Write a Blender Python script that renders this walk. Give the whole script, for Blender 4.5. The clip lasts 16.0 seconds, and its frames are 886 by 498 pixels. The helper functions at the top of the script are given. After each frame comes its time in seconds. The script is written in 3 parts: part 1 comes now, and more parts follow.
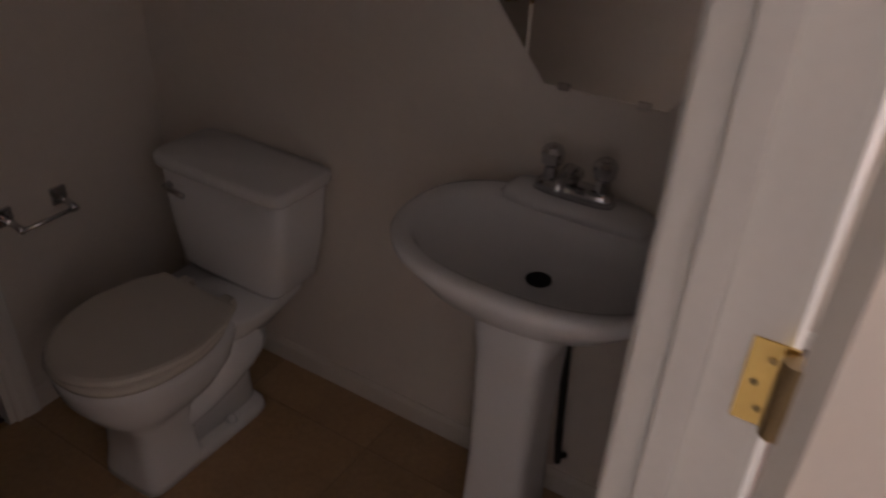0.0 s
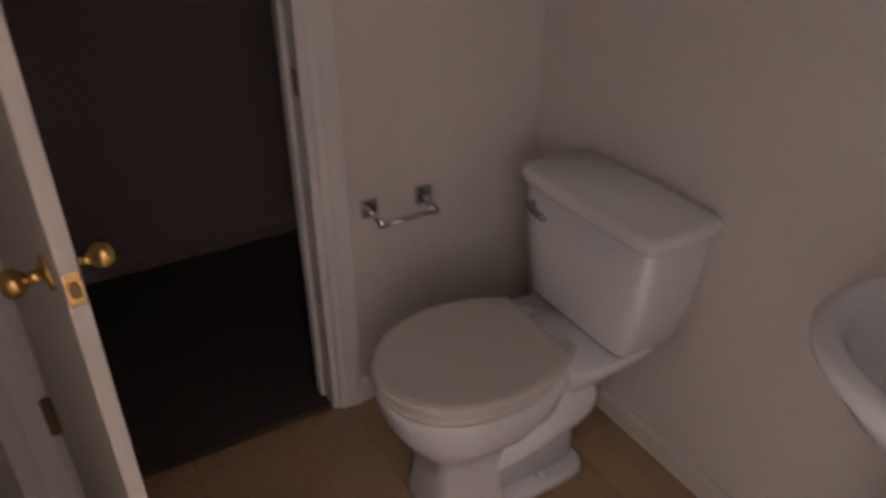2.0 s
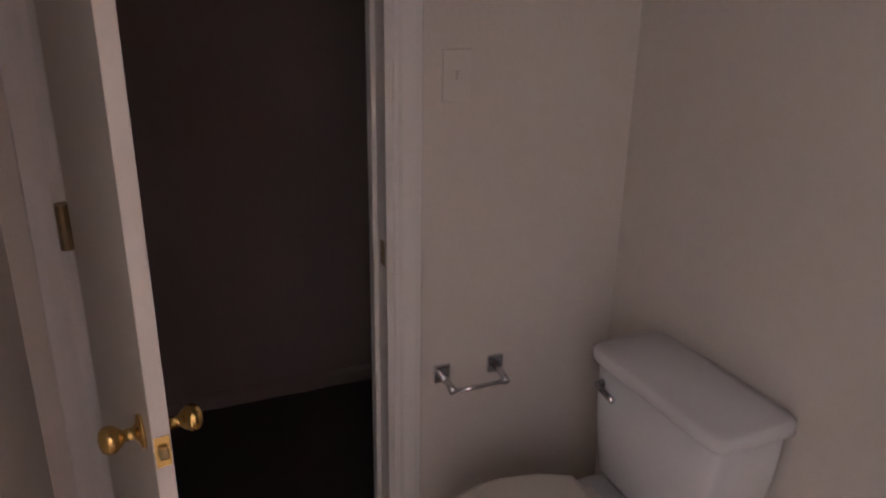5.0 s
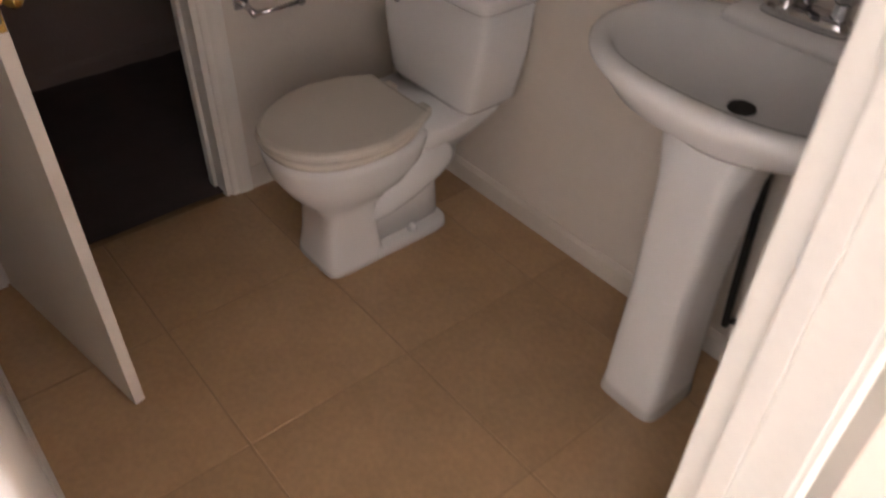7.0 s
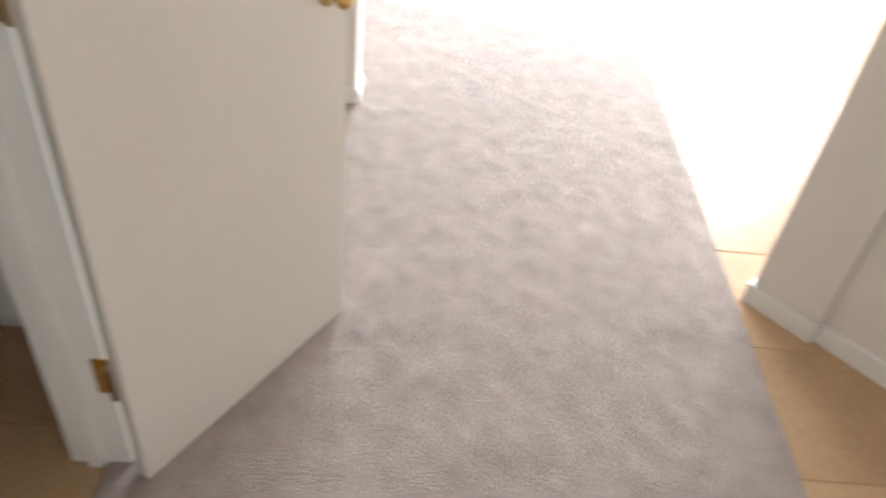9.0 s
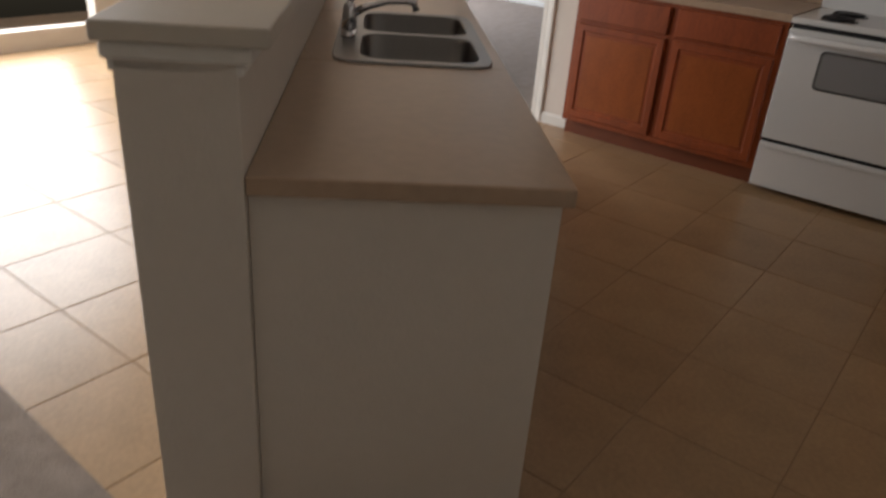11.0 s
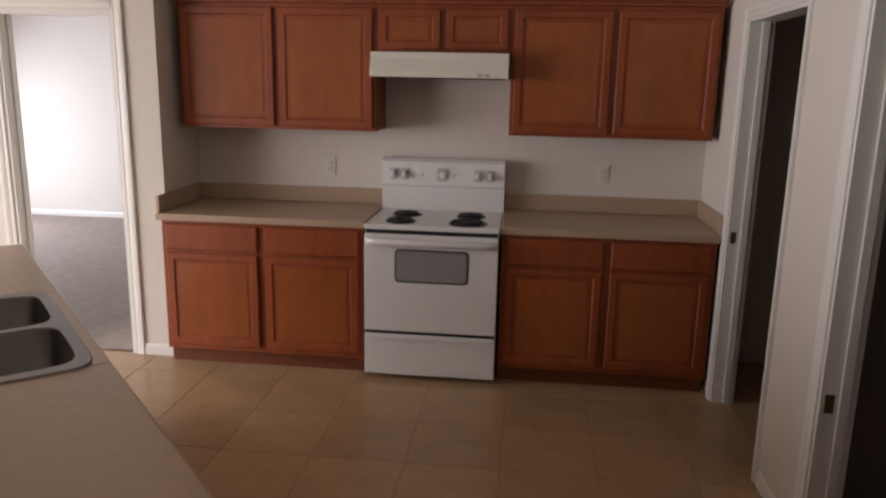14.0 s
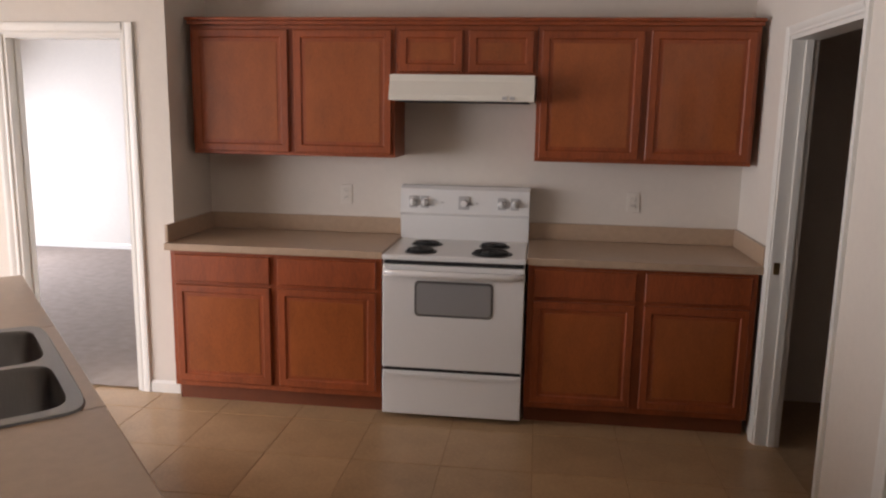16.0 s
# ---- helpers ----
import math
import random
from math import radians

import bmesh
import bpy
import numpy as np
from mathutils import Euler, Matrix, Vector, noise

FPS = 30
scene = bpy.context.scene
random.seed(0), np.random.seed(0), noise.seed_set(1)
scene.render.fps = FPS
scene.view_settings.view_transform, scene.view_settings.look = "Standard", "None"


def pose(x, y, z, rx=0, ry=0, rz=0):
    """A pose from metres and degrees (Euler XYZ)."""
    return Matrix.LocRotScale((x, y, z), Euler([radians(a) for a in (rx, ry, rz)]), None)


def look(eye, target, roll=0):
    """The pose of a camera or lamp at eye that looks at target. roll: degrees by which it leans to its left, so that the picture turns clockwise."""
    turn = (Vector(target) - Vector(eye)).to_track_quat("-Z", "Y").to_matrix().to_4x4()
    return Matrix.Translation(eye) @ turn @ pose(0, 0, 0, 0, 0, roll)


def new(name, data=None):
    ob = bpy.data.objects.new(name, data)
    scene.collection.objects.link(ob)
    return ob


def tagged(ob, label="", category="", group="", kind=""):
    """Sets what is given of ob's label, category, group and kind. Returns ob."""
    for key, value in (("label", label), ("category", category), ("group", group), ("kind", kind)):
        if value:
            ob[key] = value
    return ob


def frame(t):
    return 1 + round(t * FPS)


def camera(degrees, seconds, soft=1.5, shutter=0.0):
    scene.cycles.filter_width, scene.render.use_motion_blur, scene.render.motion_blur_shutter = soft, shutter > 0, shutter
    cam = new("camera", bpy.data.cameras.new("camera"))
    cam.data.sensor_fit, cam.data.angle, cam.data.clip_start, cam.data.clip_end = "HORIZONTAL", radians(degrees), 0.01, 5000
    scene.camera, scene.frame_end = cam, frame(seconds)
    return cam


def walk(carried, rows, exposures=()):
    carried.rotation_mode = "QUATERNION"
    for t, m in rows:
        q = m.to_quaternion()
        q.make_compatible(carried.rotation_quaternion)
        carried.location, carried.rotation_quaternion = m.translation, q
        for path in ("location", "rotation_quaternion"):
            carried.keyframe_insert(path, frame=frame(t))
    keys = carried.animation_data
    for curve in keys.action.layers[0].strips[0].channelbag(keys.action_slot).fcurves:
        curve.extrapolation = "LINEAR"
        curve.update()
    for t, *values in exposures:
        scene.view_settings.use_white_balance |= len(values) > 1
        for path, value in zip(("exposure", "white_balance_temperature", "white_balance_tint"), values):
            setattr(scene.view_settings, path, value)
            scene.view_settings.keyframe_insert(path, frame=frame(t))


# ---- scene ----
cam = camera(61.0, 16.0, soft=2.2, shutter=0.5)
PATH = [
    (0, (1.118, -5.042, 1.562), (-0.342, -5.906, 0.505), 2.8),
    (0.5, (0.984, -5.157, 1.536), (-0.308, -6.158, 0.384), 0.8),
    (1, (0.933, -5.245, 1.487), (-0.215, -6.337, 0.267), 0.1),
    (1.5, (0.948, -5.29, 1.511), (-0.056, -6.525, 0.3), -0.9),
    (2, (0.963, -5.284, 1.45), (0.103, -6.777, 0.429), -0.4),
    (2.5, (0.922, -5.26, 1.502), (0.251, -6.916, 0.604), 0.6),
    (3, (0.941, -5.304, 1.603), (0.292, -7.003, 0.773), 1.7),
    (3.2, (0.943, -5.316, 1.644), (0.282, -7.021, 0.834), 1.2),
    (5.3, (0.968, -5.213, 1.539), (0.214, -6.935, 0.855), 0.7),
    (5.5, (0.938, -5.161, 1.545), (0.206, -6.842, 0.748), 0.2),
    (6, (1.028, -5.151, 1.483), (0.146, -6.615, 0.444), 2.8),
    (6.5, (1.1, -5.027, 1.423), (0.151, -6.33, 0.239), 2.1),
    (7, (1.149, -4.937, 1.416), (0.16, -6.091, 0.116), 1.7),
    (7.5, (1.264, -4.833, 1.372), (0.148, -5.871, 0.075), 3.1),
    (7.6, (1.273, -4.821, 1.375), (0.13, -5.824, 0.07), 3.0),
    (7.8, (1.293, -4.778, 1.428), (0.1, -5.68, 0.1), 2.4),
    (8, (1.312, -4.715, 1.486), (0.069, -5.511, 0.137), 1.5),
    (8.2, (1.335, -4.69, 1.472), (-0.012, -5.336, 0.135), 2.4),
    (8.5, (1.321, -4.568, 1.456), (-0.107, -4.996, 0.122), 2.0),
    (8.8, (1.456, -4.494, 1.476), (-0.087, -4.602, 0.208), 4.4),
    (9, (1.451, -4.485, 1.505), (-0.087, -4.389, 0.229), 7.2),
    (9.6, (1.378, -4.565, 1.37), (-0.075, -3.754, 0.26), 12.3),
    (9.9, (1.324, -4.386, 1.389), (-0.048, -3.41, 0.31), 7.3),
    (10.1, (1.293, -4.334, 1.411), (-0.003, -3.243, 0.348), 6.5),
    (10.2, (1.261, -4.299, 1.409), (0.008, -3.153, 0.353), 6.4),
    (12.3, (0.529, -4.042, 1.551), (-0.104, -2.274, 0.863), 0.4),
    (12.4, (0.505, -4.039, 1.562), (-0.065, -2.248, 0.877), 0.4),
    (12.5, (0.528, -4.065, 1.575), (-0.024, -2.255, 0.926), 0.4),
    (13, (0.542, -4.07, 1.587), (0.206, -2.176, 1.041), 0.9),
    (13.5, (0.796, -4.108, 1.688), (0.551, -2.185, 1.198), 0.9),
    (14, (0.89, -4.052, 1.707), (0.679, -2.112, 1.27), 1.2),
    (14.5, (0.895, -3.999, 1.701), (0.674, -2.05, 1.31), 1.1),
    (15, (0.874, -3.946, 1.687), (0.64, -1.993, 1.325), 1.1),
    (15.5, (0.84, -3.891, 1.665), (0.601, -1.936, 1.318), 1.1),
    (16, (0.809, -3.839, 1.65), (0.563, -1.885, 1.298), 1.0),
]
walk(cam, [(t, look(eye, target, roll)) for t, eye, target, roll in PATH],
     exposures=[(0.0, -1.02, 6350, 27), (0.5, 0.03, 6300, 27), (1.0, 0.38, 6250, 27), (3.0, 0.76, 6150, 29), (5.5, 0.75, 5900, 27), (6.0, 0.92, 5900, 25), (7.0, 1.12, 6250, 20),
                (7.5, 0.80, 6250, 16), (8.0, 0.60, 6000, 11), (8.5, 0.17, 5900, 10), (9.0, -0.37, 5800, 8), (10.0, -1.75, 6450, 10), (10.2, -1.95, 6450, 10), (12.3, -2.92, 6600, 16), (13.0, -2.77, 6650, 18), (13.5, -2.43, 6600, 18),
                (14.0, -2.15, 6600, 18), (15.0, -1.85, 6600, 18), (16.0, -1.85, 6600, 18)])

# ---- world and light ----
world = bpy.data.worlds.new("sky")
scene.world = world
world.use_nodes = True
wn = world.node_tree
sky = wn.nodes.new("ShaderNodeTexSky")
sky.sky_type, sky.sun_disc = "NISHITA", False
sky.sun_elevation, sky.sun_rotation = radians(48), radians(250)
wn.links.new(sky.outputs[0], wn.nodes["Background"].inputs[0])
wn.nodes["Background"].inputs[1].default_value = 0.12
sun_lamp = new("sun", bpy.data.lights.new("sun", "SUN"))
sun_lamp.data.energy, sun_lamp.data.angle, sun_lamp.data.color = 3.0, radians(0.5), (1.0, 0.95, 0.88)
sun_lamp.matrix_world = look((0, 0, 20), (12, 4, 6))


def area_light(name, eye, target, w, h, power, colour, spread=180):
    lamp = new(name, bpy.data.lights.new(name, "AREA"))
    lamp.data.shape, lamp.data.size, lamp.data.size_y = "RECTANGLE", w, h
    lamp.data.energy, lamp.data.color, lamp.data.spread = power, colour, radians(spread)
    lamp.matrix_world = look(eye, target)
    return lamp


area_light("daylight_living", (-4.97, -3.9, 1.2), (0, -3.9, -1.4), 2.2, 2.1, 560, (0.97, 0.985, 1.0), 160)
# unseen source, added to brighten the dining floor and bedroom wall
area_light("dining_fill", (-4.97, -1.82, 1.2), (0, -1.6, -2.0), 1.85, 2.0, 430, (0.97, 0.985, 1.0), 150)
area_light("daylight_bedroom", (-5.95, 2.6, 1.45), (0, 2.4, -2.6), 1.5, 1.3, 680, (0.80, 0.88, 1.0))


# ---- materials ----
def material(name, colour, rough=0.6, metal=0.0, grain=0.0, scale=8.0, bump=0.0, bump_scale=120.0, vary=0.0, stretch=(1, 1, 1), coat=0.0):
    m = bpy.data.materials.new(name)
    m.use_nodes = True
    n, l = m.node_tree.nodes, m.node_tree.links
    b = n["Principled BSDF"]
    b.inputs["Base Color"].default_value = (*colour, 1)
    b.inputs["Roughness"].default_value, b.inputs["Metallic"].default_value = rough, metal
    b.inputs["Coat Weight"].default_value = coat
    co = n.new("ShaderNodeTexCoord")
    mp = n.new("ShaderNodeMapping")
    mp.inputs["Scale"].default_value = stretch
    l.new(co.outputs["Object"], mp.inputs["Vector"])
    if grain:
        big, fine = n.new("ShaderNodeTexNoise"), n.new("ShaderNodeTexNoise")
        big.inputs["Scale"].default_value, big.inputs["Detail"].default_value = scale, 3
        fine.inputs["Scale"].default_value, fine.inputs["Detail"].default_value = scale * 14, 4
        mix = n.new("ShaderNodeMath")
        mix.operation = "ADD"
        for tex in (big, fine):
            l.new(mp.outputs[0], tex.inputs["Vector"])
        l.new(big.outputs[0], mix.inputs[0])
        l.new(fine.outputs[0], mix.inputs[1])
        last = mix
        if vary:
            info, add = n.new("ShaderNodeObjectInfo"), n.new("ShaderNodeMath")
            add.operation = "MULTIPLY_ADD"
            l.new(info.outputs["Random"], add.inputs[0])
            add.inputs[1].default_value = vary
            l.new(mix.outputs[0], add.inputs[2])
            last = add
        ramp = n.new("ShaderNodeMapRange")
        ramp.inputs["From Min"].default_value, ramp.inputs["From Max"].default_value = 0.6, 1.4 + vary
        ramp.inputs["To Min"].default_value, ramp.inputs["To Max"].default_value = 1 - grain, 1 + grain
        l.new(last.outputs[0], ramp.inputs["Value"])
        tint = n.new("ShaderNodeVectorMath")
        tint.operation = "SCALE"
        tint.inputs[0].default_value = colour
        l.new(ramp.outputs[0], tint.inputs["Scale"])
        l.new(tint.outputs[0], b.inputs["Base Color"])
    if bump:
        tex, bp = n.new("ShaderNodeTexNoise"), n.new("ShaderNodeBump")
        tex.inputs["Scale"].default_value, tex.inputs["Detail"].default_value = bump_scale, 3
        l.new(mp.outputs[0], tex.inputs["Vector"])
        l.new(tex.outputs[0], bp.inputs["Height"])
        bp.inputs["Strength"].default_value, bp.inputs["Distance"].default_value = bump, 0.004
        l.new(bp.outputs[0], b.inputs["Normal"])
    return m


# dark brown stands in for the dimness of the closet and utility room
SHADE_PAINT = material("shade_paint", (0.24, 0.19, 0.17), 0.8, grain=0.04, scale=2.0, bump=0.25, bump_scale=90)
WALL = material("wall_paint", (0.71, 0.655, 0.585), 0.8, grain=0.03, scale=2.0, bump=0.25, bump_scale=90)
CEIL = material("ceiling_paint", (0.68, 0.66, 0.63), 0.9, grain=0.03, bump=0.4, bump_scale=60)
BASE = material("baseboard_paint", (0.70, 0.65, 0.58), 0.5, grain=0.03, scale=5)
TRIM = material("trim_paint", (0.77, 0.75, 0.70), 0.4, grain=0.03, scale=5, bump=0.04)
DOOR = material("door_paint", (0.70, 0.66, 0.59), 0.45, grain=0.03, scale=4, bump=0.05)
WOOD = material("stained_wood", (0.27, 0.058, 0.014), 0.45, grain=0.34, scale=3.2, bump=0.06, bump_scale=60, stretch=(4, 4, 0.7), coat=0.1)
VENEER = material("veneer_panel", (0.305, 0.08, 0.019), 0.36, grain=0.3, scale=5.5, bump=0.05, bump_scale=70, vary=0.25, stretch=(2.2, 2.2, 0.8), coat=0.25)
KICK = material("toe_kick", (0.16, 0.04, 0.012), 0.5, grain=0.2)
LAMINATE = material("speckled_laminate", (0.46, 0.335, 0.235), 0.3, grain=0.10, scale=30)
BARTOP = material("bar_top_paint", (0.60, 0.55, 0.47), 0.5, grain=0.04, scale=4)
TILE = material("ceramic_tile", (0.435, 0.285, 0.155), 0.3, grain=0.24, scale=5, bump=0.06, bump_scale=50, vary=0.4)
GROUT = material("grout", (0.35, 0.232, 0.13), 0.9, grain=0.15, scale=25)
CARPET = material("cut_pile_carpet", (0.30, 0.245, 0.208), 1.0, grain=0.22, scale=13, bump=1.0, bump_scale=220)
# pile colour darkened to carry the closet's lack of light
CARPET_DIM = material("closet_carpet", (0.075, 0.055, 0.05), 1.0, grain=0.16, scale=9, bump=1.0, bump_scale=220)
PORCELAIN = material("porcelain", (0.76, 0.755, 0.75), 0.12, grain=0.01, scale=3)
SEAT = material("seat_plastic", (0.68, 0.63, 0.55), 0.25, grain=0.01, scale=3)
ENAMEL = material("white_enamel", (0.78, 0.77, 0.75), 0.2, grain=0.015, scale=3)
HOODM = material("hood_enamel", (0.76, 0.72, 0.63), 0.3, grain=0.02, scale=3)
BLACK = material("black_coil", (0.012, 0.012, 0.012), 0.5, grain=0.2, scale=40)
GAP = material("dark_gap", (0.015, 0.013, 0.012), 0.7, grain=0.2)
OVENRIM = material("oven_window_rim", (0.11, 0.105, 0.10), 0.3, grain=0.05)
OVENGLASS = material("oven_window", (0.29, 0.285, 0.285), 0.08, grain=0.02)
DIAL = material("grey_dial", (0.46, 0.45, 0.44), 0.4, grain=0.05)
CHROME = material("chrome", (0.62, 0.62, 0.64), 0.1, metal=1.0, grain=0.03)
STEEL = material("brushed_steel", (0.21, 0.205, 0.20), 0.33, metal=1.0, grain=0.08, scale=20, stretch=(1, 12, 1))
BRASS = material("polished_brass", (0.68, 0.46, 0.15), 0.2, metal=1.0, grain=0.05, scale=20)
BRONZE = material("dull_brass", (0.32, 0.24, 0.13), 0.4, metal=1.0, grain=0.15, scale=30)
PLASTIC = material("almond_plastic", (0.73, 0.68, 0.61), 0.4, grain=0.01)
MIRROR = material("mirror_glass", (0.82, 0.83, 0.82), 0.02, metal=1.0)


# ---- mesh helpers ----
def mesh_of(name, bm, mat, smooth=False):
    me = bpy.data.meshes.new(name)
    bmesh.ops.recalc_face_normals(bm, faces=bm.faces)
    bm.to_mesh(me)
    bm.free()
    me.materials.append(mat)
    if smooth:
        for p in me.polygons:
            p.use_smooth = True
    return me


def part(name, bm, mat, parent=None, label="", smooth=False):
    ob = new(name, mesh_of(name, bm, mat, smooth))
    if parent:
        ob.parent = parent
    if label:
        tagged(ob, label)
    return ob


def structure(name, bm, mat, label, category, smooth=False):
    return tagged(part(name, bm, mat, None, "", smooth), label, category, "", "structure")


def thing(name, m, label, category, group=""):
    ob = new(name)
    ob.empty_display_size = 0.1
    ob.matrix_world = m
    return tagged(ob, label, category, group)


def box(x0, y0, z0, x1, y1, z1, bevel=0.0, seg=2, bm=None):
    made = bmesh.new()
    bmesh.ops.create_cube(made, size=1)
    for v in made.verts:
        v.co = Vector(((x0, x1)[v.co.x > 0], (y0, y1)[v.co.y > 0], (z0, z1)[v.co.z > 0]))
    if bevel:
        bmesh.ops.bevel(made, geom=made.edges[:], offset=bevel, segments=seg, affect="EDGES", profile=0.6)
    if bm is None:
        return made
    return join(bm, made)


def join(bm, other):
    me = bpy.data.meshes.new("temp")
    other.to_mesh(me)
    other.free()
    bm.from_mesh(me)
    bpy.data.meshes.remove(me)
    return bm


def rod(points, radius, sides=12, bm=None):
    """A round bar along points, with flat ends."""
    bm = bm or bmesh.new()
    pts = [Vector(p) for p in points]
    rings = []
    for i, p in enumerate(pts):
        way = (pts[min(i + 1, len(pts) - 1)] - pts[max(i - 1, 0)]).normalized()
        side = way.cross(Vector((0, 0, 1)) if abs(way.z) < 0.9 else Vector((1, 0, 0))).normalized()
        up = side.cross(way)
        r = radius[i] if isinstance(radius, (list, tuple)) else radius
        rings.append([bm.verts.new(p + r * (math.cos(a) * side + math.sin(a) * up)) for a in [k * math.tau / sides for k in range(sides)]])
    skin(bm, rings)
    return bm


def skin(bm, rings, ends=True):
    for a, b in zip(rings, rings[1:]):
        for k in range(len(a)):
            bm.faces.new((a[k], a[(k + 1) % len(a)], b[(k + 1) % len(a)], b[k]))
    if ends:
        bm.faces.new(rings[0][::-1])
        bm.faces.new(rings[-1])
    return bm


def loft(sections, sides=40, ends=True, bm=None):
    """Rounded sections, each (cx, cy, z, half length x, half width y, squareness), from bottom to top."""
    bm = bm or bmesh.new()
    rings = []
    for cx, cy, z, rx, ry, sq in sections:
        ring = []
        for k in range(sides):
            a = k * math.tau / sides
            c, s = math.cos(a), math.sin(a)
            ring.append(bm.verts.new((cx + rx * math.copysign(abs(c) ** sq, c), cy + ry * math.copysign(abs(s) ** sq, s), z)))
        rings.append(ring)
    return skin(bm, rings, ends)


def wall_x(name, x0, x1, y0, y1, top, holes, label, paint=None):
    """A wall along x between y0 and y1 with openings (start, end, bottom, top)."""
    bm, x = bmesh.new(), x0
    for a, b, lo, hi in sorted(holes):
        box(x, y0, 0, a, y1, top, bm=bm)
        box(a, y0, hi, b, y1, top, bm=bm)
        if lo > 0:
            box(a, y0, 0, b, y1, lo, bm=bm)
        x = b
    box(x, y0, 0, x1, y1, top, bm=bm)
    return structure(name, bm, paint or WALL, label, "wall")


def wall_y(name, y0, y1, x0, x1, top, holes, label, paint=None):
    bm, y = bmesh.new(), y0
    for a, b, lo, hi in sorted(holes):
        box(x0, y, 0, x1, a, top, bm=bm)
        box(x0, a, hi, x1, b, top, bm=bm)
        if lo > 0:
            box(x0, a, 0, x1, b, lo, bm=bm)
        y = b
    box(x0, y, 0, x1, y1, top, bm=bm)
    return structure(name, bm, paint or WALL, label, "wall")


def casing_profile(w, length, depth=0.017):
    """A moulded strip lying along x from 0, its outer edge thicker, back on y=0 towards -y, width in z from 0 to w."""
    bm = bmesh.new()
    prof = [(0, 0), (-depth * 0.55, 0), (-depth * 0.7, w * 0.12), (-depth * 0.62, w * 0.3), (-depth * 0.85, w * 0.5), (-depth, w * 0.7), (-depth, w * 0.95), (-depth * 0.8, w), (0, w)]
    rings = [[bm.verts.new((x, y, z)) for y, z in prof] for x in (0, length)]
    return skin(bm, rings)


def door_casing(name, m, width, height, label, w=0.065):
    """Casing round an opening in local axes: opening from x 0 to width, face y=0, room towards -y."""
    frame_ob = tagged(thing(name, m, label, "door casing"), kind="structure")
    left = casing_profile(w, height + w)
    bmesh.ops.transform(left, verts=left.verts, matrix=pose(0, 0, 0, 0, -90, 0))
    part("side_casing", left, TRIM, frame_ob)
    right = casing_profile(w, height + w)
    bmesh.ops.transform(right, verts=right.verts, matrix=Matrix.Translation((width, 0, 0)) @ Matrix.Diagonal((-1, 1, 1, 1)) @ pose(0, 0, 0, 0, -90, 0))
    part("side_casing", right, TRIM, frame_ob)
    head = casing_profile(w, width)
    bmesh.ops.transform(head, verts=head.verts, matrix=Matrix.Translation((0, 0, height)))
    part("head_casing", head, TRIM, frame_ob)
    return frame_ob


def jamb_set(parent, width, height, depth, stop=0.5):
    """Jamb boards lining an opening, in the casing's axes, from y=0 to depth, 2 cm thick inside the opening."""
    part("jamb", box(0, -0.002, 0, 0.018, depth, height), TRIM, parent)
    part("jamb", box(width - 0.018, -0.002, 0, width, depth, height), TRIM, parent)
    part("head_jamb", box(0.018, -0.002, height - 0.018, width - 0.018, depth, height), TRIM, parent)
    s = depth * stop
    part("door_stop", box(0.018, s, 0, 0.03, s + 0.035, height - 0.018, 0.003), TRIM, parent)
    part("door_stop", box(width - 0.03, s, 0, width - 0.018, s + 0.035, height - 0.018, 0.003), TRIM, parent)


def knob_bm(side):
    """A round knob on its rose, axis along y towards side."""
    bm = bmesh.new()
    prof = [(0.0, 0.033), (0.006, 0.033), (0.009, 0.02), (0.014, 0.012), (0.03, 0.011), (0.036, 0.018), (0.046, 0.026), (0.058, 0.026), (0.066, 0.019), (0.069, 0.008)]
    return rod([(0, side * d * 0.85, 0) for d, r in prof], [r * 0.78 for d, r in prof], 18)


def rounded_plate(x0, x1, z0, z1, y0, y1, radius):
    """An upright plate with rounded corners, from y0 (front) to y1 (back)."""
    bm = bmesh.new()
    rings = []
    for y in (y0, y1):
        ring = []
        for cx, cz, start in ((x1 - radius, z1 - radius, 0), (x0 + radius, z1 - radius, 90), (x0 + radius, z0 + radius, 180), (x1 - radius, z0 + radius, 270)):
            for q in range(6):
                a = math.radians(start + 18 * q)
                ring.append(bm.verts.new((cx + radius * math.cos(a), y, cz + radius * math.sin(a))))
        rings.append(ring)
    skin(bm, rings)
    return bm


def door_leaf(name, m, width, height, label, metal=BRASS, knob=True, edge_mark=True, hinge_y=-0.022, hinge_zs=(0.305, 1.085, 1.85), half=0.016):
    """A flush leaf from its hinge at the origin along +x, 35 mm thick about y=0."""
    leaf = thing(name, m, label, "door")
    slab = part("slab", box(0, -half, 0.012, width, half, height, 0.002), DOOR, leaf)
    if knob:
        for side in (-1, 1):
            bm = knob_bm(side)
            bmesh.ops.translate(bm, verts=bm.verts, vec=(width - 0.065, side * half, 0.93))
            part("door_knob", bm, metal, leaf, "brass door knob", True)
    if edge_mark:
        plate = part("latch_plate", box(width, -0.0105, 0.906, width + 0.0015, 0.0105, 0.954, 0.0005), metal, leaf, "brass latch plate")
        part("latch_bolt", box(width + 0.0015, -0.006, 0.921, width + 0.009, 0.006, 0.939, 0.002), BRONZE, plate)
    for z in hinge_zs:
        part("hinge", rod([(0.006, hinge_y, z - 0.045), (0.006, hinge_y, z + 0.045)], 0.013), BRONZE, leaf, "tarnished brass hinge barrel")
    return leaf


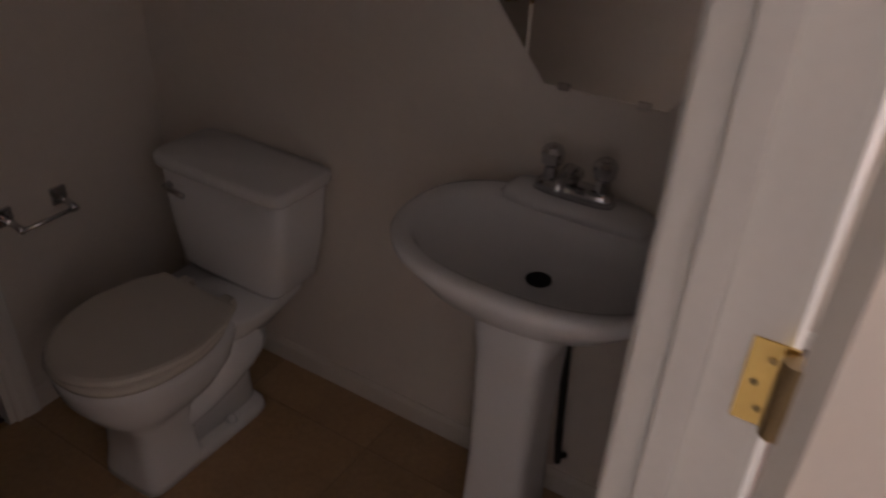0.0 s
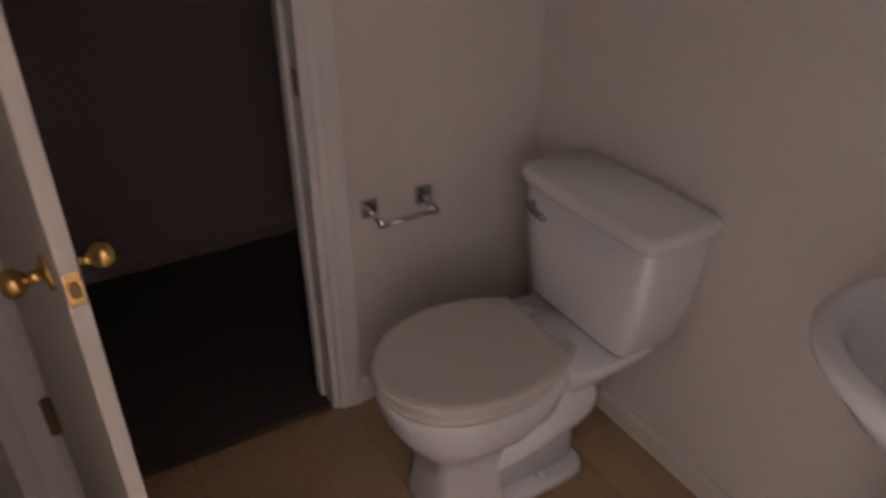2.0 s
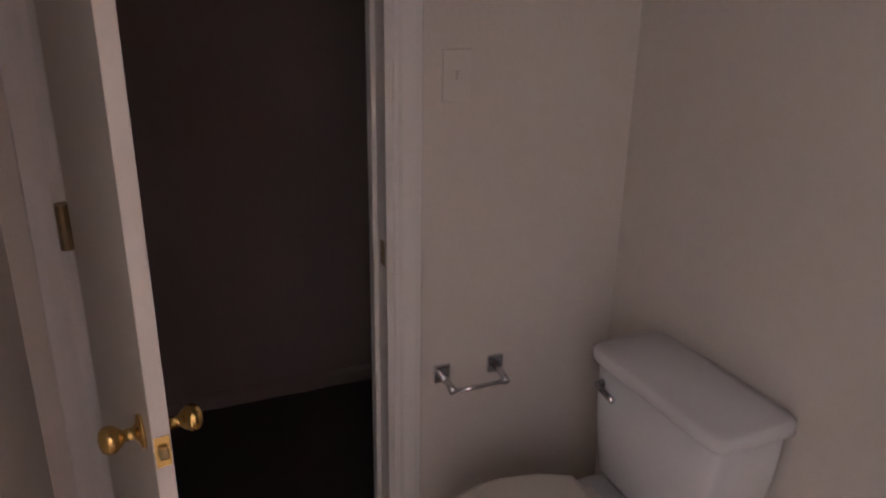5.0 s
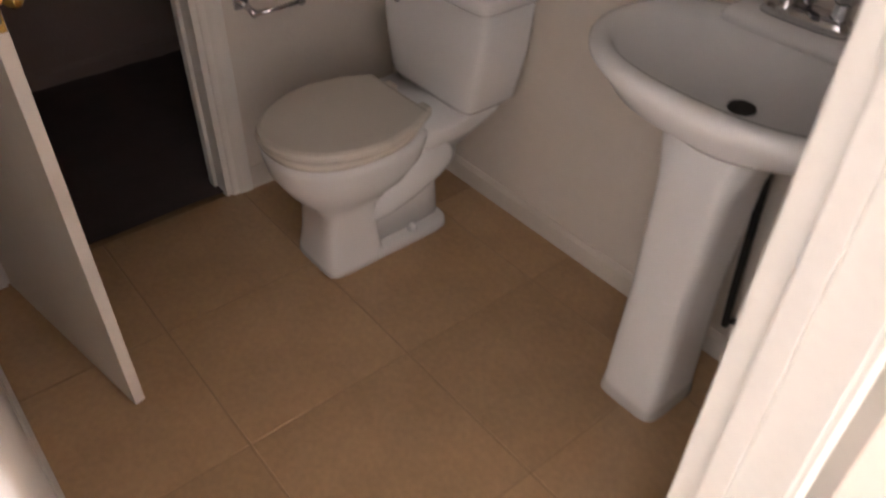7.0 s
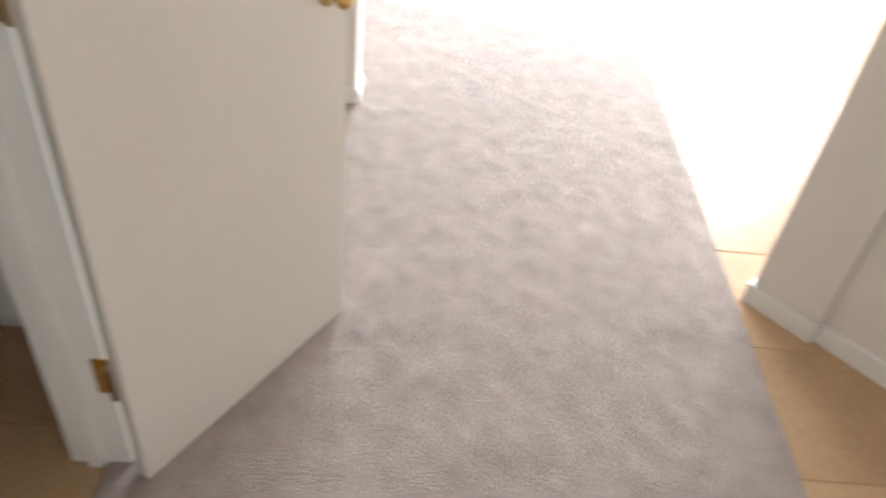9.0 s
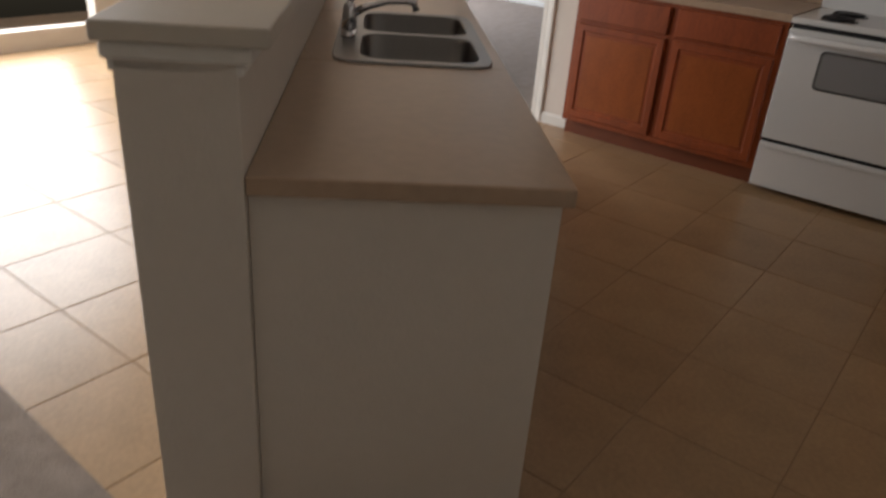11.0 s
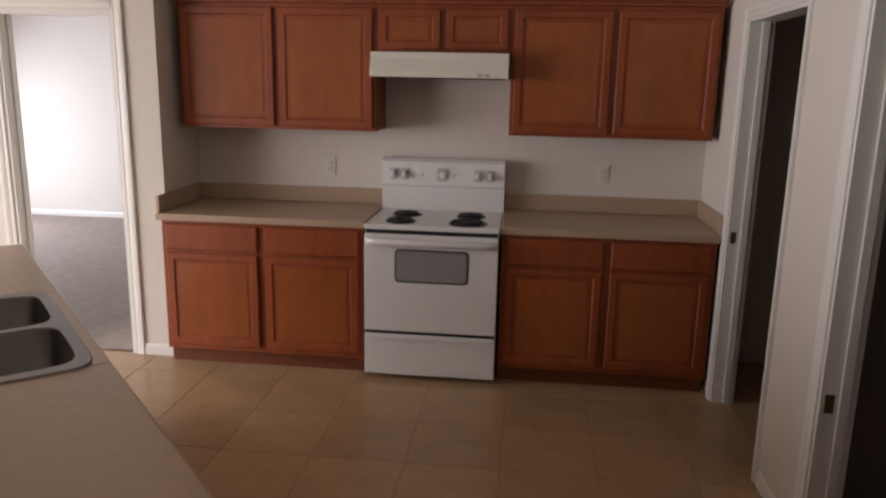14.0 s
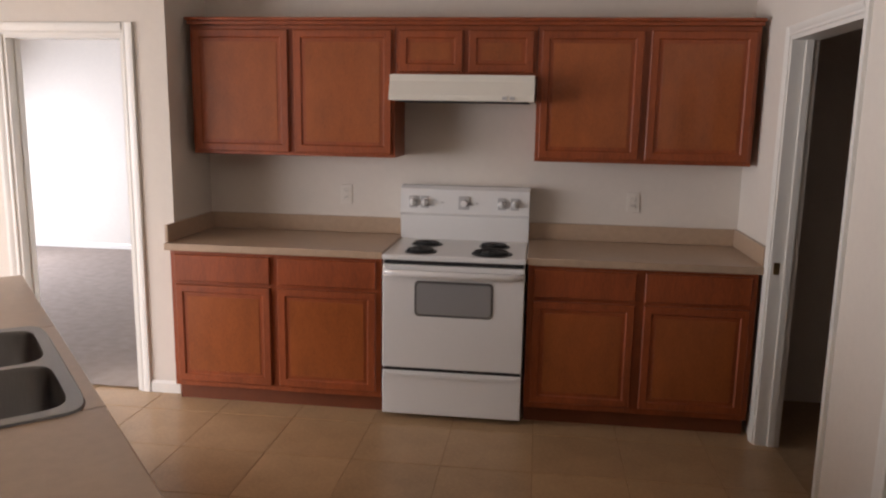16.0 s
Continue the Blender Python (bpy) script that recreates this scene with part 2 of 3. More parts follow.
def baseboard_x(x0, x1, y, side, h=0.075, paint=None):
    """Along x on a wall face at y; side is -1 for a room towards -y."""
    bm = bmesh.new()
    d = 0.012 * side
    prof = [(y, 0), (y + d, 0), (y + d, h * 0.8), (y + d * 0.6, h * 0.92), (y + d * 0.4, h), (y, h)]
    skin(bm, [[bm.verts.new((x, py, pz)) for py, pz in prof] for x in (x0, x1)])
    return structure("baseboard", bm, paint or TRIM, "painted baseboard along the wall", "baseboard")


def baseboard_y(y0, y1, x, side, h=0.075, paint=None):
    bm = bmesh.new()
    d = 0.012 * side
    prof = [(x, 0), (x + d, 0), (x + d, h * 0.8), (x + d * 0.6, h * 0.92), (x + d * 0.4, h), (x, h)]
    skin(bm, [[bm.verts.new((px, y, pz)) for px, pz in prof] for y in (y0, y1)])
    return structure("baseboard", bm, paint or TRIM, "painted baseboard along the wall", "baseboard")


# ---- the shell ----
TOP = 2.75
XW, XE = -5.0, 1.96          # patio wall, kitchen's right wall
YB = 0.66                    # kitchen's back wall
YD = 0.16                    # wall with the bedroom door
XL = -1.235                  # kitchen recess, left side
BX0, BX1, BY0, BY1 = -0.205, 1.20, -6.80, -5.18   # powder room

structure("subfloor", box(-6.4, -9.2, -0.14, 4.2, 5.2, -0.022), GROUT, "concrete slab under the whole floor", "floor")
structure("grout_bed", box(XW, -3.56, -0.02, XE + 1.6, YB, 0.0015), GROUT, "brown grout between the kitchen tiles", "floor")
structure("grout_bed", box(BX0, BY0, -0.02, BX1, -5.1, 0.0015), GROUT, "brown grout between the powder room tiles", "floor")
structure("ceiling", box(-6.4, -9.2, TOP, 4.2, 5.2, TOP + 0.12), CEIL, "flat off-white painted ceiling", "ceiling")

wall_x("wall_north", XL, 2.9, YB, YB + 0.12, TOP, [], "cream painted kitchen wall behind the range")
wall_y("wall_recess", YD, YB + 0.12, XL - 0.12, XL, TOP, [], "cream painted end wall beside the kitchen counter")
BED0, BED1, BEDH = -2.20, -1.485, 2.05
wall_x("wall_bedroom", XW, XL - 0.12, YD, YD + 0.12, TOP, [(BED0, BED1, 0, BEDH)], "cream painted wall with an open bedroom doorway")
PAN0, PAN1, PANH = -0.85, -0.01, 2.04
wall_y("wall_east", -3.2, YB, XE, XE + 0.12, TOP, [(PAN0, PAN1, 0, PANH), (-2.19, -1.42, 0, PANH)], "cream painted kitchen side wall with doorways")
wall_y("wall_hall", -5.05, -3.2, 2.9, 3.02, TOP, [], "plain cream painted hall wall")
wall_x("wall_hall_end", XE + 0.12, 3.02, -3.2, -3.08, TOP, [], "plain cream painted hall wall")
# second opening is unseen, added to go with the dining light
wall_y("wall_west", -9.0, YD, XW - 0.12, XW, TOP, [(-5.0, -2.8, 0.12, 2.3), (-2.76, -0.88, 0.15, 2.25)], "cream painted outer wall with a wide window and an added opening")
# powder room
ENT0, ENT1, DH = 0.466, 1.235, 2.04
wall_x("wall_powder_front", -0.325, 3.02, BY1, BY1 + 0.13, TOP, [(ENT0, ENT1, 0, DH)], "cream painted wall with the powder room doorway")
wall_y("wall_powder_sink", -9.0, BY1, BX0 - 0.12, BX0, TOP, [], "cream painted powder room wall behind toilet and sink")
CL0, CL1 = 0.425, 1.09
wall_x("wall_powder_back", BX0, BX1 + 0.12, BY0 - 0.12, BY0, TOP, [(CL0, CL1, 0, DH)], "cream painted powder room wall with a closet doorway")
wall_y("wall_powder_side", BY0, BY1, BX1, BX1 + 0.12, TOP, [], "cream painted powder room side wall")
# end of a partition out in the living room
wall_y("wall_partition", -6.4, -4.735, -1.33, -1.21, TOP, [], "cream painted end of a living room partition")
# closet beyond, its dimness put into the wall colour
wall_x("wall_closet_end", BX0, 2.6, -7.94, -7.82, TOP, [], "closet wall coloured dark for the unlit room", SHADE_PAINT)
wall_y("wall_closet_side", -7.82, BY0, 2.48, 2.6, TOP, [], "closet wall coloured dark for the unlit room", SHADE_PAINT)
wall_x("wall_closet_front", BX1 + 0.12, 2.6, BY0 - 0.12, BY0, TOP, [], "closet wall coloured dark for the unlit room", SHADE_PAINT)
wall_x("wall_south", XW, -0.325, -9.12, -9.0, TOP, [], "plain cream painted living room wall")
# bedroom beyond
wall_x("wall_bedroom_far", -6.12, -0.5, 4.4, 4.52, TOP, [], "pale painted bedroom wall lit by daylight")
wall_y("wall_bedroom_west", YD, 4.4, -6.12, -6.0, TOP, [(1.8, 3.4, 0.8, 2.1)], "pale painted bedroom wall with a window")
wall_y("wall_bedroom_east", YB + 0.12, 4.4, -0.62, -0.5, TOP, [], "pale painted bedroom wall")
# utility room beyond the kitchen's side wall, darkened by its paint colour
wall_y("wall_utility", -3.08, YB, 3.6, 3.72, TOP, [], "utility room wall coloured dark for the unlit room", SHADE_PAINT)
wall_x("wall_utility_end", 2.9, 3.72, YB, YB + 0.12, TOP, [], "utility room wall coloured dark for the unlit room", SHADE_PAINT)
wall_x("wall_utility_split", XE + 0.12, 3.6, -1.02, -0.92, TOP, [], "partition behind the kitchen side wall, coloured dark as if unlit", SHADE_PAINT)


def carpet(name, rects, mat, label, step=0.03, slant=0.0):
    """Pile over each rectangle; slant turns the far edge by that many metres a metre."""
    bm = bmesh.new()
    for x0, y0, x1, y1 in rects:
        nx, ny = max(1, round((x1 - x0) / step)), max(1, round((y1 - y0) / step))
        grid = [[bm.verts.new((x0 + (x1 - x0) * i / nx, y0 + (y1 - y0 + slant * (x0 + (x1 - x0) * i / nx)) * j / ny,
                               0.012 + 0.003 * noise.noise((i * step * 7, j * step * 4, 0)) + 0.0052 * noise.noise((i * step * 40, j * step * 19, 4)))) for j in range(ny + 1)] for i in range(nx + 1)]
        for i in range(nx):
            for j in range(ny):
                bm.faces.new((grid[i][j], grid[i + 1][j], grid[i + 1][j + 1], grid[i][j + 1]))
    return tagged(part(name, bm, mat, None, "", True), label, "carpet", "", "structure")


carpet("carpet", [(XW, -5.05, XE, -3.482)], CARPET, "worn beige-grey cut pile living room carpet", 0.025, -0.03)
carpet("carpet", [(XW, -9.0, -0.33, -5.05), (XE, -5.05, 2.9, -3.2)], CARPET, "worn beige-grey cut pile living room carpet", 0.03)
carpet("carpet", [(ENT0 + 0.018, -5.1, ENT1 - 0.018, -5.05)], CARPET, "beige-grey carpet edge under the powder room door", 0.035)
carpet("bedroom_carpet", [(-6.0, YD + 0.02, -0.62, 4.4)], CARPET, "grey-beige bedroom carpet in daylight", 0.06)
carpet("closet_carpet", [(BX0, -7.82, 2.48, BY0 - 0.02)], CARPET_DIM, "closet carpet coloured dark for the missing light", 0.06)

# ---- trim ----
bed_frame = door_casing("bedroom_door_casing", pose(BED0, YD, 0), BED1 - BED0, BEDH, "white painted casing round the bedroom doorway")
jamb_set(bed_frame, BED1 - BED0, BEDH, 0.12)
part("strike_plate", box(0.018, 0.07, 0.9, 0.021, 0.10, 0.96), BRONZE, bed_frame, "dull brass strike plate")
pan_frame = door_casing("utility_door_casing", pose(XE, PAN1, 0, 0, 0, -90), PAN1 - PAN0, PANH, "white painted casing round the dark utility doorway", 0.045)
jamb_set(pan_frame, PAN1 - PAN0, PANH, 0.12)
part("strike_plate", box(0.018, 0.012, 0.9, 0.0195, 0.04, 0.96), BRONZE, pan_frame, "dull brass strike plate")
sec_frame = door_casing("pantry_door_casing", pose(XE, -1.42, 0, 0, 0, -90), 0.77, PANH, "white painted casing round a second side doorway")
jamb_set(sec_frame, 0.77, PANH, 0.12)
part("strike_plate", box(0.018, 0.012, 0.585, 0.021, 0.045, 0.655), BRONZE, sec_frame, "dull brass strike plate")
ent_frame = door_casing("powder_door_casing", pose(ENT1, BY1 + 0.13, 0, 0, 0, 180), ENT1 - ENT0, DH, "white painted casing round the powder room doorway")
jamb_set(ent_frame, ENT1 - ENT0, DH, 0.13, 0.45)
part("strike_plate", box(0.016, -0.004, 0.9, 0.0205, 0.03, 0.96), BRONZE, ent_frame, "dull brass strike plate")
door_casing("powder_door_casing", pose(ENT0, BY1, 0), ENT1 - ENT0, DH, "white painted inner casing of the powder room doorway", 0.05).matrix_world = pose(ENT0, BY1, 0)
clo_frame = door_casing("closet_door_casing", pose(CL1, BY0, 0, 0, 0, 180), CL1 - CL0, DH, "white painted casing round the closet doorway")
jamb_set(clo_frame, CL1 - CL0, DH, 0.12)
part("strike_plate", box(CL1 - CL0 - 0.0195, 0.012, 0.9, CL1 - CL0 - 0.018, 0.04, 0.96), BRONZE, clo_frame, "dull brass strike plate")
for z in (0.305, 1.085, 1.85):
    leafp = part("hinge_leaf", box(ENT1 - ENT0 - 0.021, -0.018, z - 0.05, ENT1 - ENT0 - 0.018, 0.024, z + 0.05, 0.0005), BRASS, ent_frame, "brass hinge leaf on the jamb")
    for sx, sz in ((0.002, -0.03), (0.012, 0.0), (0.002, 0.03)):
        part("screw", rod([(ENT1 - ENT0 - 0.021, sx, z + sz), (ENT1 - ENT0 - 0.022, sx, z + sz)], 0.004, 8), BRONZE, leafp)

baseboard_x(XW, BED0 - 0.065, YD, -1)
baseboard_x(-1.342, -1.198, -4.735, 1)
baseboard_y(-6.4, -4.735, -1.21, 1)
baseboard_y(-6.4, -4.735, -1.33, -1)
baseboard_x(BED1 + 0.065, XL, YD, -1)
baseboard_y(YD, YD + 0.1, XL, 1)
baseboard_x(-6.0, -0.62, 4.4, -1)
baseboard_y(PAN1 + 0.065, YB - 0.6, XE, -1)
baseboard_y(-1.42 + 0.065, PAN0 - 0.065, XE, -1)
baseboard_y(-3.2, -2.26, XE, -1)
baseboard_y(BY0, BY1, BX0, 1, 0.075, BASE)
baseboard_x(BX0 + 0.012, CL0 - 0.065, BY0, 1, 0.075, BASE)
baseboard_y(BY0, BY1, BX1, -1, 0.075, BASE)
baseboard_x(-0.325, ENT0 - 0.065, BY1 + 0.13, 1)
# closet baseboard takes the darkened wall colour too
baseboard_x(BX0, 2.48, -7.82, 1, 0.075, SHADE_PAINT)

# ---- doors ----
door_leaf("powder_room_door", pose(0.515, -5.015, 0, 0, 0, 148.2), 0.67, 2.02, "cream flush door swung wide open over the carpet", hinge_y=0.024)
door_leaf("closet_door", pose(1.072, -6.785, 0, 0, 0, 99.7), 0.60, 2.02, "cream flush door standing open into the powder room", half=0.0125)
door_leaf("bedroom_door", pose(BED1 - 0.02, YD + 0.14, 0, 0, 0, 119), 0.66, 2.02, "cream flush door open into the bedroom", CHROME)


# ---- kitchen ----
def panel_front(w, h, t=0.02, rail=0.055, depth=0.008):
    """A framed door front: face towards -y at y=-t, back on y=0, with a sunken raised panel."""
    bm = bmesh.new()
    box(0, -t, 0, w, 0, h, bm=bm)
    face = min(bm.faces, key=lambda f: f.calc_center_median().y)
    bmesh.ops.inset_region(bm, faces=[face], thickness=0.006, depth=-0.0)
    if min(w, h) > 0.2:
        bmesh.ops.inset_region(bm, faces=[face], thickness=rail - 0.006, depth=0.0)
        bmesh.ops.inset_region(bm, faces=[face], thickness=0.009, depth=-depth)
    outer = [v for v in bm.verts if abs(v.co.y + t) < 1e-6 and (v.co.x < 1e-6 or v.co.x > w - 1e-6 or v.co.z < 1e-6 or v.co.z > h - 1e-6)]
    for v in outer:
        v.co.y += 0.004
    return bm


def cabinet_door(w, h, x, z, cab, y=0.0):
    """A framed door with its veneered panel as a part."""
    door = part("door", placed(panel_front(w, h), x, y, z), WOOD, cab)
    inset = 0.0645
    part("panel", placed(box(inset, -0.0145, inset, w - inset, -0.011, h - inset, 0.001, 1), x, y, z), VENEER, door, "mottled veneer panel")
    return door


def placed(bm, x, y, z):
    bmesh.ops.translate(bm, verts=bm.verts, vec=(x, y, z))
    return bm


def base_cabinet(x0, x1, label):
    """Two drawers over two doors, face frame at y=0.05, floor to 0.87."""
    cab = thing("base_cabinet", pose(x0, 0.05, 0), label, "cabinet", "kitchen base cabinets")
    w = x1 - x0
    part("body", box(0, 0, 0.10, w, 0.58, 0.883, 0.002), WOOD, cab)
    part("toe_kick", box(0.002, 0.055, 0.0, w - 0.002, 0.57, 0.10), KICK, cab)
    half = (w - 0.03 * 2 - 0.045) / 2
    for k in range(2):
        x = 0.03 + k * (half + 0.045)
        part("drawer_front", placed(panel_front(half, 0.15), x, 0, 0.715), WOOD, cab)
        cabinet_door(half, 0.56, x, 0.135, cab)
    return cab


def wall_cabinet(x0, x1, z0, z1, label):
    cab = thing("wall_cabinet", pose(x0, 0.35, z0), label, "cabinet", "kitchen wall cabinets")
    w, h = x1 - x0, z1 - z0
    part("body", box(0, 0, 0, w, YB - 0.35 - 0.002, h, 0.002), WOOD, cab)
    half = (w - 0.02 * 2 - 0.035) / 2
    for k in range(2):
        cabinet_door(half, h - 0.045, 0.02 + k * (half + 0.035), 0.02, cab)
    return cab


base_cabinet(XL + 0.025, -0.012, "reddish-brown wooden base cabinet with two doors and drawers")
base_cabinet(0.772, XE - 0.03, "reddish-brown wooden base cabinet in the shaded corner")
UZ0, UZ1 = 1.405, 2.125
wall_cabinet(-1.185, 0.0, UZ0, UZ1, "reddish-brown wooden wall cabinet with two panelled doors")
wall_cabinet(0.002, 0.776, 1.859, UZ1, "short reddish-brown wooden cabinet above the range hood")
wall_cabinet(0.778, 1.92, UZ0, UZ1, "reddish-brown wooden wall cabinet with two panelled doors")
crown = thing("cabinet_crown", pose(0, 0, UZ1), "reddish-brown wooden moulding along the wall cabinets", "moulding")
part("fascia", box(-1.193, 0.328, 0.001, 1.928, YB - 0.002, 0.022, 0.003), WOOD, crown)
part("cap", box(-1.2, 0.314, 0.0225, 1.935, YB - 0.002, 0.04, 0.006), WOOD, crown)


def counter(x0, x1, side_x, label):
    top = thing("kitchen_counter", pose(0, 0, 0), label, "countertop", "kitchen counters")
    part("worktop", box(x0, 0.022, 0.885, x1, YB - 0.002, 0.925, 0.006, 3), LAMINATE, top)
    part("backsplash", box(x0, YB - 0.022, 0.926, x1, YB - 0.002, 1.025, 0.004), LAMINATE, top)
    s = 0.02 if side_x == x0 else -0.02
    a, b = sorted((side_x, side_x + s))
    part("side_splash", box(a, 0.04, 0.926, b, YB - 0.024, 1.025, 0.004), LAMINATE, top)
    return top


counter(XL + 0.002, -0.003, XL + 0.002, "beige laminate countertop with a low backsplash")
counter(0.763, XE - 0.002, XE - 0.002, "beige laminate countertop with a low backsplash")


def electric_range():
    r = thing("electric_range", pose(0, 0, 0), "white freestanding electric range with four coil burners", "range")
    part("body", box(0.004, 0.03, 0.03, 0.756, 0.63, 0.885, 0.004), ENAMEL, r)
    for x in (0.06, 0.70):
        part("foot", rod([(x, 0.1, 0.0), (x, 0.1, 0.032)], 0.02), GAP, r)
    part("cooktop", box(0.0, 0.0, 0.889, 0.76, 0.60, 0.918, 0.009, 3), ENAMEL, r)
    part("gap_trim", box(0.012, 0.012, 0.868, 0.748, 0.05, 0.889), GAP, r)
    door = part("oven_door", box(0.004, -0.004, 0.30, 0.756, 0.03, 0.866, 0.008, 3), ENAMEL, r)
    part("window_frame", rounded_plate(0.178, 0.595, 0.592, 0.785, -0.0075, -0.003, 0.026), OVENRIM, door, "dark rim of the oven window")
    part("oven_window", rounded_plate(0.19, 0.583, 0.604, 0.773, -0.0105, -0.007, 0.018), OVENGLASS, door, "grey glass oven window")
    hb = bmesh.new()
    rings = []
    for x, dy in ((0.012, 0.0), (0.03, -0.022), (0.08, -0.038), (0.38, -0.044), (0.68, -0.038), (0.73, -0.022), (0.748, 0.0)):
        rings.append([hb.verts.new((x, -0.006 + dy + a, 0.828 + b)) for a, b in ((-0.012, -0.016), (-0.014, 0.006), (-0.006, 0.018), (0.01, 0.018), (0.014, 0.0), (0.01, -0.016))])
    skin(hb, rings)
    part("door_handle", hb, ENAMEL, door, "long white moulded handle", True)
    part("drawer_gap", box(0.01, 0.008, 0.28, 0.75, 0.04, 0.302), GAP, r)
    part("storage_drawer", box(0.004, -0.002, 0.035, 0.756, 0.03, 0.281, 0.008, 3), ENAMEL, r)
    part("drawer_lip", box(0.03, -0.012, 0.25, 0.73, -0.001, 0.272, 0.004), ENAMEL, r)
    # backguard leaning back a little
    bg = bmesh.new()
    prof = [(0.555, 0.918), (0.545, 1.06), (0.532, 1.075), (0.548, 1.215), (0.575, 1.235), (0.635, 1.235), (0.635, 0.918)]
    skin(bg, [[bg.verts.new((x, y, z)) for y, z in prof] for x in (0.0, 0.76)])
    guard = part("backguard", bg, ENAMEL, r)
    for x in (0.075, 0.145, 0.60, 0.675):
        part("knob_ring", box(x - 0.024, 0.5345, 1.105, x + 0.024, 0.541, 1.175, 0.002), DIAL, guard)
        k = part("control_knob", rod([(x, 0.538, 1.14), (x, 0.522, 1.139), (x, 0.512, 1.138)], [0.021, 0.02, 0.017], 18), ENAMEL, guard, "white control knob")
        part("knob_grip", box(x - 0.004, 0.504, 1.12, x + 0.004, 0.512, 1.158, 0.001), ENAMEL, k)
    part("oven_dial_plate", box(0.345, 0.5345, 1.10, 0.41, 0.541, 1.18, 0.002), DIAL, guard)
    part("oven_dial", rod([(0.378, 0.536, 1.14), (0.378, 0.516, 1.138)], [0.022, 0.019], 18), ENAMEL, guard, "white oven dial")
    for x in (0.25, 0.455):
        part("indicator", box(x - 0.008, 0.5345, 1.136, x + 0.008, 0.5405, 1.143), DIAL, guard)
    for x, y, rr in ((0.19, 0.13, 0.078), (0.19, 0.36, 0.078), (0.575, 0.13, 0.10), (0.575, 0.36, 0.078)):
        bowl = bmesh.new()
        rod([(x, y, 0.916), (x, y, 0.9215), (x, y, 0.9195)], [rr + 0.012, rr + 0.008, rr - 0.004], 28, bowl)
        pan = part("drip_bowl", bowl, BLACK, r, "black drip bowl")
        pts, turns = [], 3.6
        for k in range(100):
            a = k / 99 * turns * math.tau
            q = 0.016 + (rr - 0.02) * k / 99
            pts.append((x + q * math.cos(a), y + q * math.sin(a), 0.928))
        part("coil", rod(pts, 0.0055, 6), BLACK, pan, "black burner coil", True)
    return r


electric_range()


def range_hood():
    h = thing("range_hood", pose(0.002, 0.15, 1.722), "cream-white metal under-cabinet range hood", "range hood")
    bm = bmesh.new()
    prof = [(0.03, 0.135), (0.03, 0.10), (0.0, 0.03), (0.0, 0.0), (0.008, 0.0), (0.50, 0.0), (0.50, 0.135)]
    skin(bm, [[bm.verts.new((x, y, z)) for y, z in prof] for x in (0.0, 0.766)])
    part("shell", bm, HOODM, h)
    part("underside", box(0.03, 0.04, -0.006, 0.736, 0.48, -0.001), GAP, h, "dark filter underneath")
    for x in (0.60, 0.64):
        part("switch", box(x, -0.006, 0.008, x + 0.026, 0.0, 0.024, 0.002), DIAL, h, "small grey rocker switch")
    return h


range_hood()


def outlet(m, label, toggle=False):
    o = thing("wall_switch" if toggle else "power_outlet", m, label, "switch" if toggle else "outlet")
    plate = part("plate", box(-0.036, -0.006, -0.058, 0.036, 0.0, 0.058, 0.003), PLASTIC, o)
    if toggle:
        part("toggle", box(-0.005, -0.016, -0.008, 0.005, -0.006, 0.012, 0.002), PLASTIC, plate)
    else:
        for z in (-0.02, 0.02):
            s = part("socket", box(-0.016, -0.0085, z - 0.014, 0.016, -0.006, z + 0.014, 0.003), PLASTIC, plate)
            for x in (-0.006, 0.006):
                part("slot", box(x - 0.001, -0.009, z - 0.004, x + 0.001, -0.0084, z + 0.006), GAP, s)
    return o


outlet(pose(-0.36, YB, 1.16), "white power outlet above the counter")
outlet(pose(1.36, YB, 1.16), "white power outlet above the counter")

# ---- island with a raised bar ----
ISL = pose(0.389, -2.872, 0, 0, 0, 132)
LEN = 2.78
half_wall = tagged(part("half_wall", box(0.002, 0.632, 0, LEN - 0.03, 0.845, 1.125, 0.004), WALL), "cream painted half wall carrying the raised bar", "half wall", "", "structure")
half_wall.matrix_world = ISL
end_panel = tagged(part("end_panel", box(0.024, 0.02, 0, 0.10, 0.63, 0.869), WALL), "cream painted end panel of the island", "wall panel", "", "structure")
end_panel.matrix_world = ISL
for nm, bx in (("baseboard", (0.012, 0.02, 0, 0.024, 0.63, 0.07)), ("baseboard", (-0.01, 0.628, 0, 0.002, 0.857, 0.07)), ("baseboard", (0.002, 0.845, 0, LEN - 0.03, 0.857, 0.07))):
    bb = tagged(part(nm, box(*bx, 0.003), TRIM), "white painted baseboard round the island", "baseboard", "", "structure")
    bb.matrix_world = ISL
bar = thing("raised_bar_top", ISL, "cream painted raised bar top with moulded edge", "bar top")
part("slab", box(-0.022, 0.572, 1.148, LEN - 0.02, 0.87, 1.183, 0.006, 3), BARTOP, bar)
part("moulding", box(-0.008, 0.605, 1.115, LEN - 0.03, 0.862, 1.147, 0.010, 3), TRIM, bar)
part("bead", box(0.002, 0.622, 1.093, LEN - 0.035, 0.853, 1.117, 0.006, 3), TRIM, bar)
body = thing("island_cabinet", ISL, "reddish-brown wooden cabinet run under the island counter", "cabinet")
part("carcass", box(0.102, 0.045, 0.10, LEN - 0.03, 0.63, 0.70), WOOD, body)
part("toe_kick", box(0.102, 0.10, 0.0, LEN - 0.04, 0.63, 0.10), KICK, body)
for k in range(5):
    cabinet_door(0.44, 0.53, 0.16 + k * 0.52, 0.15, body, 0.045)

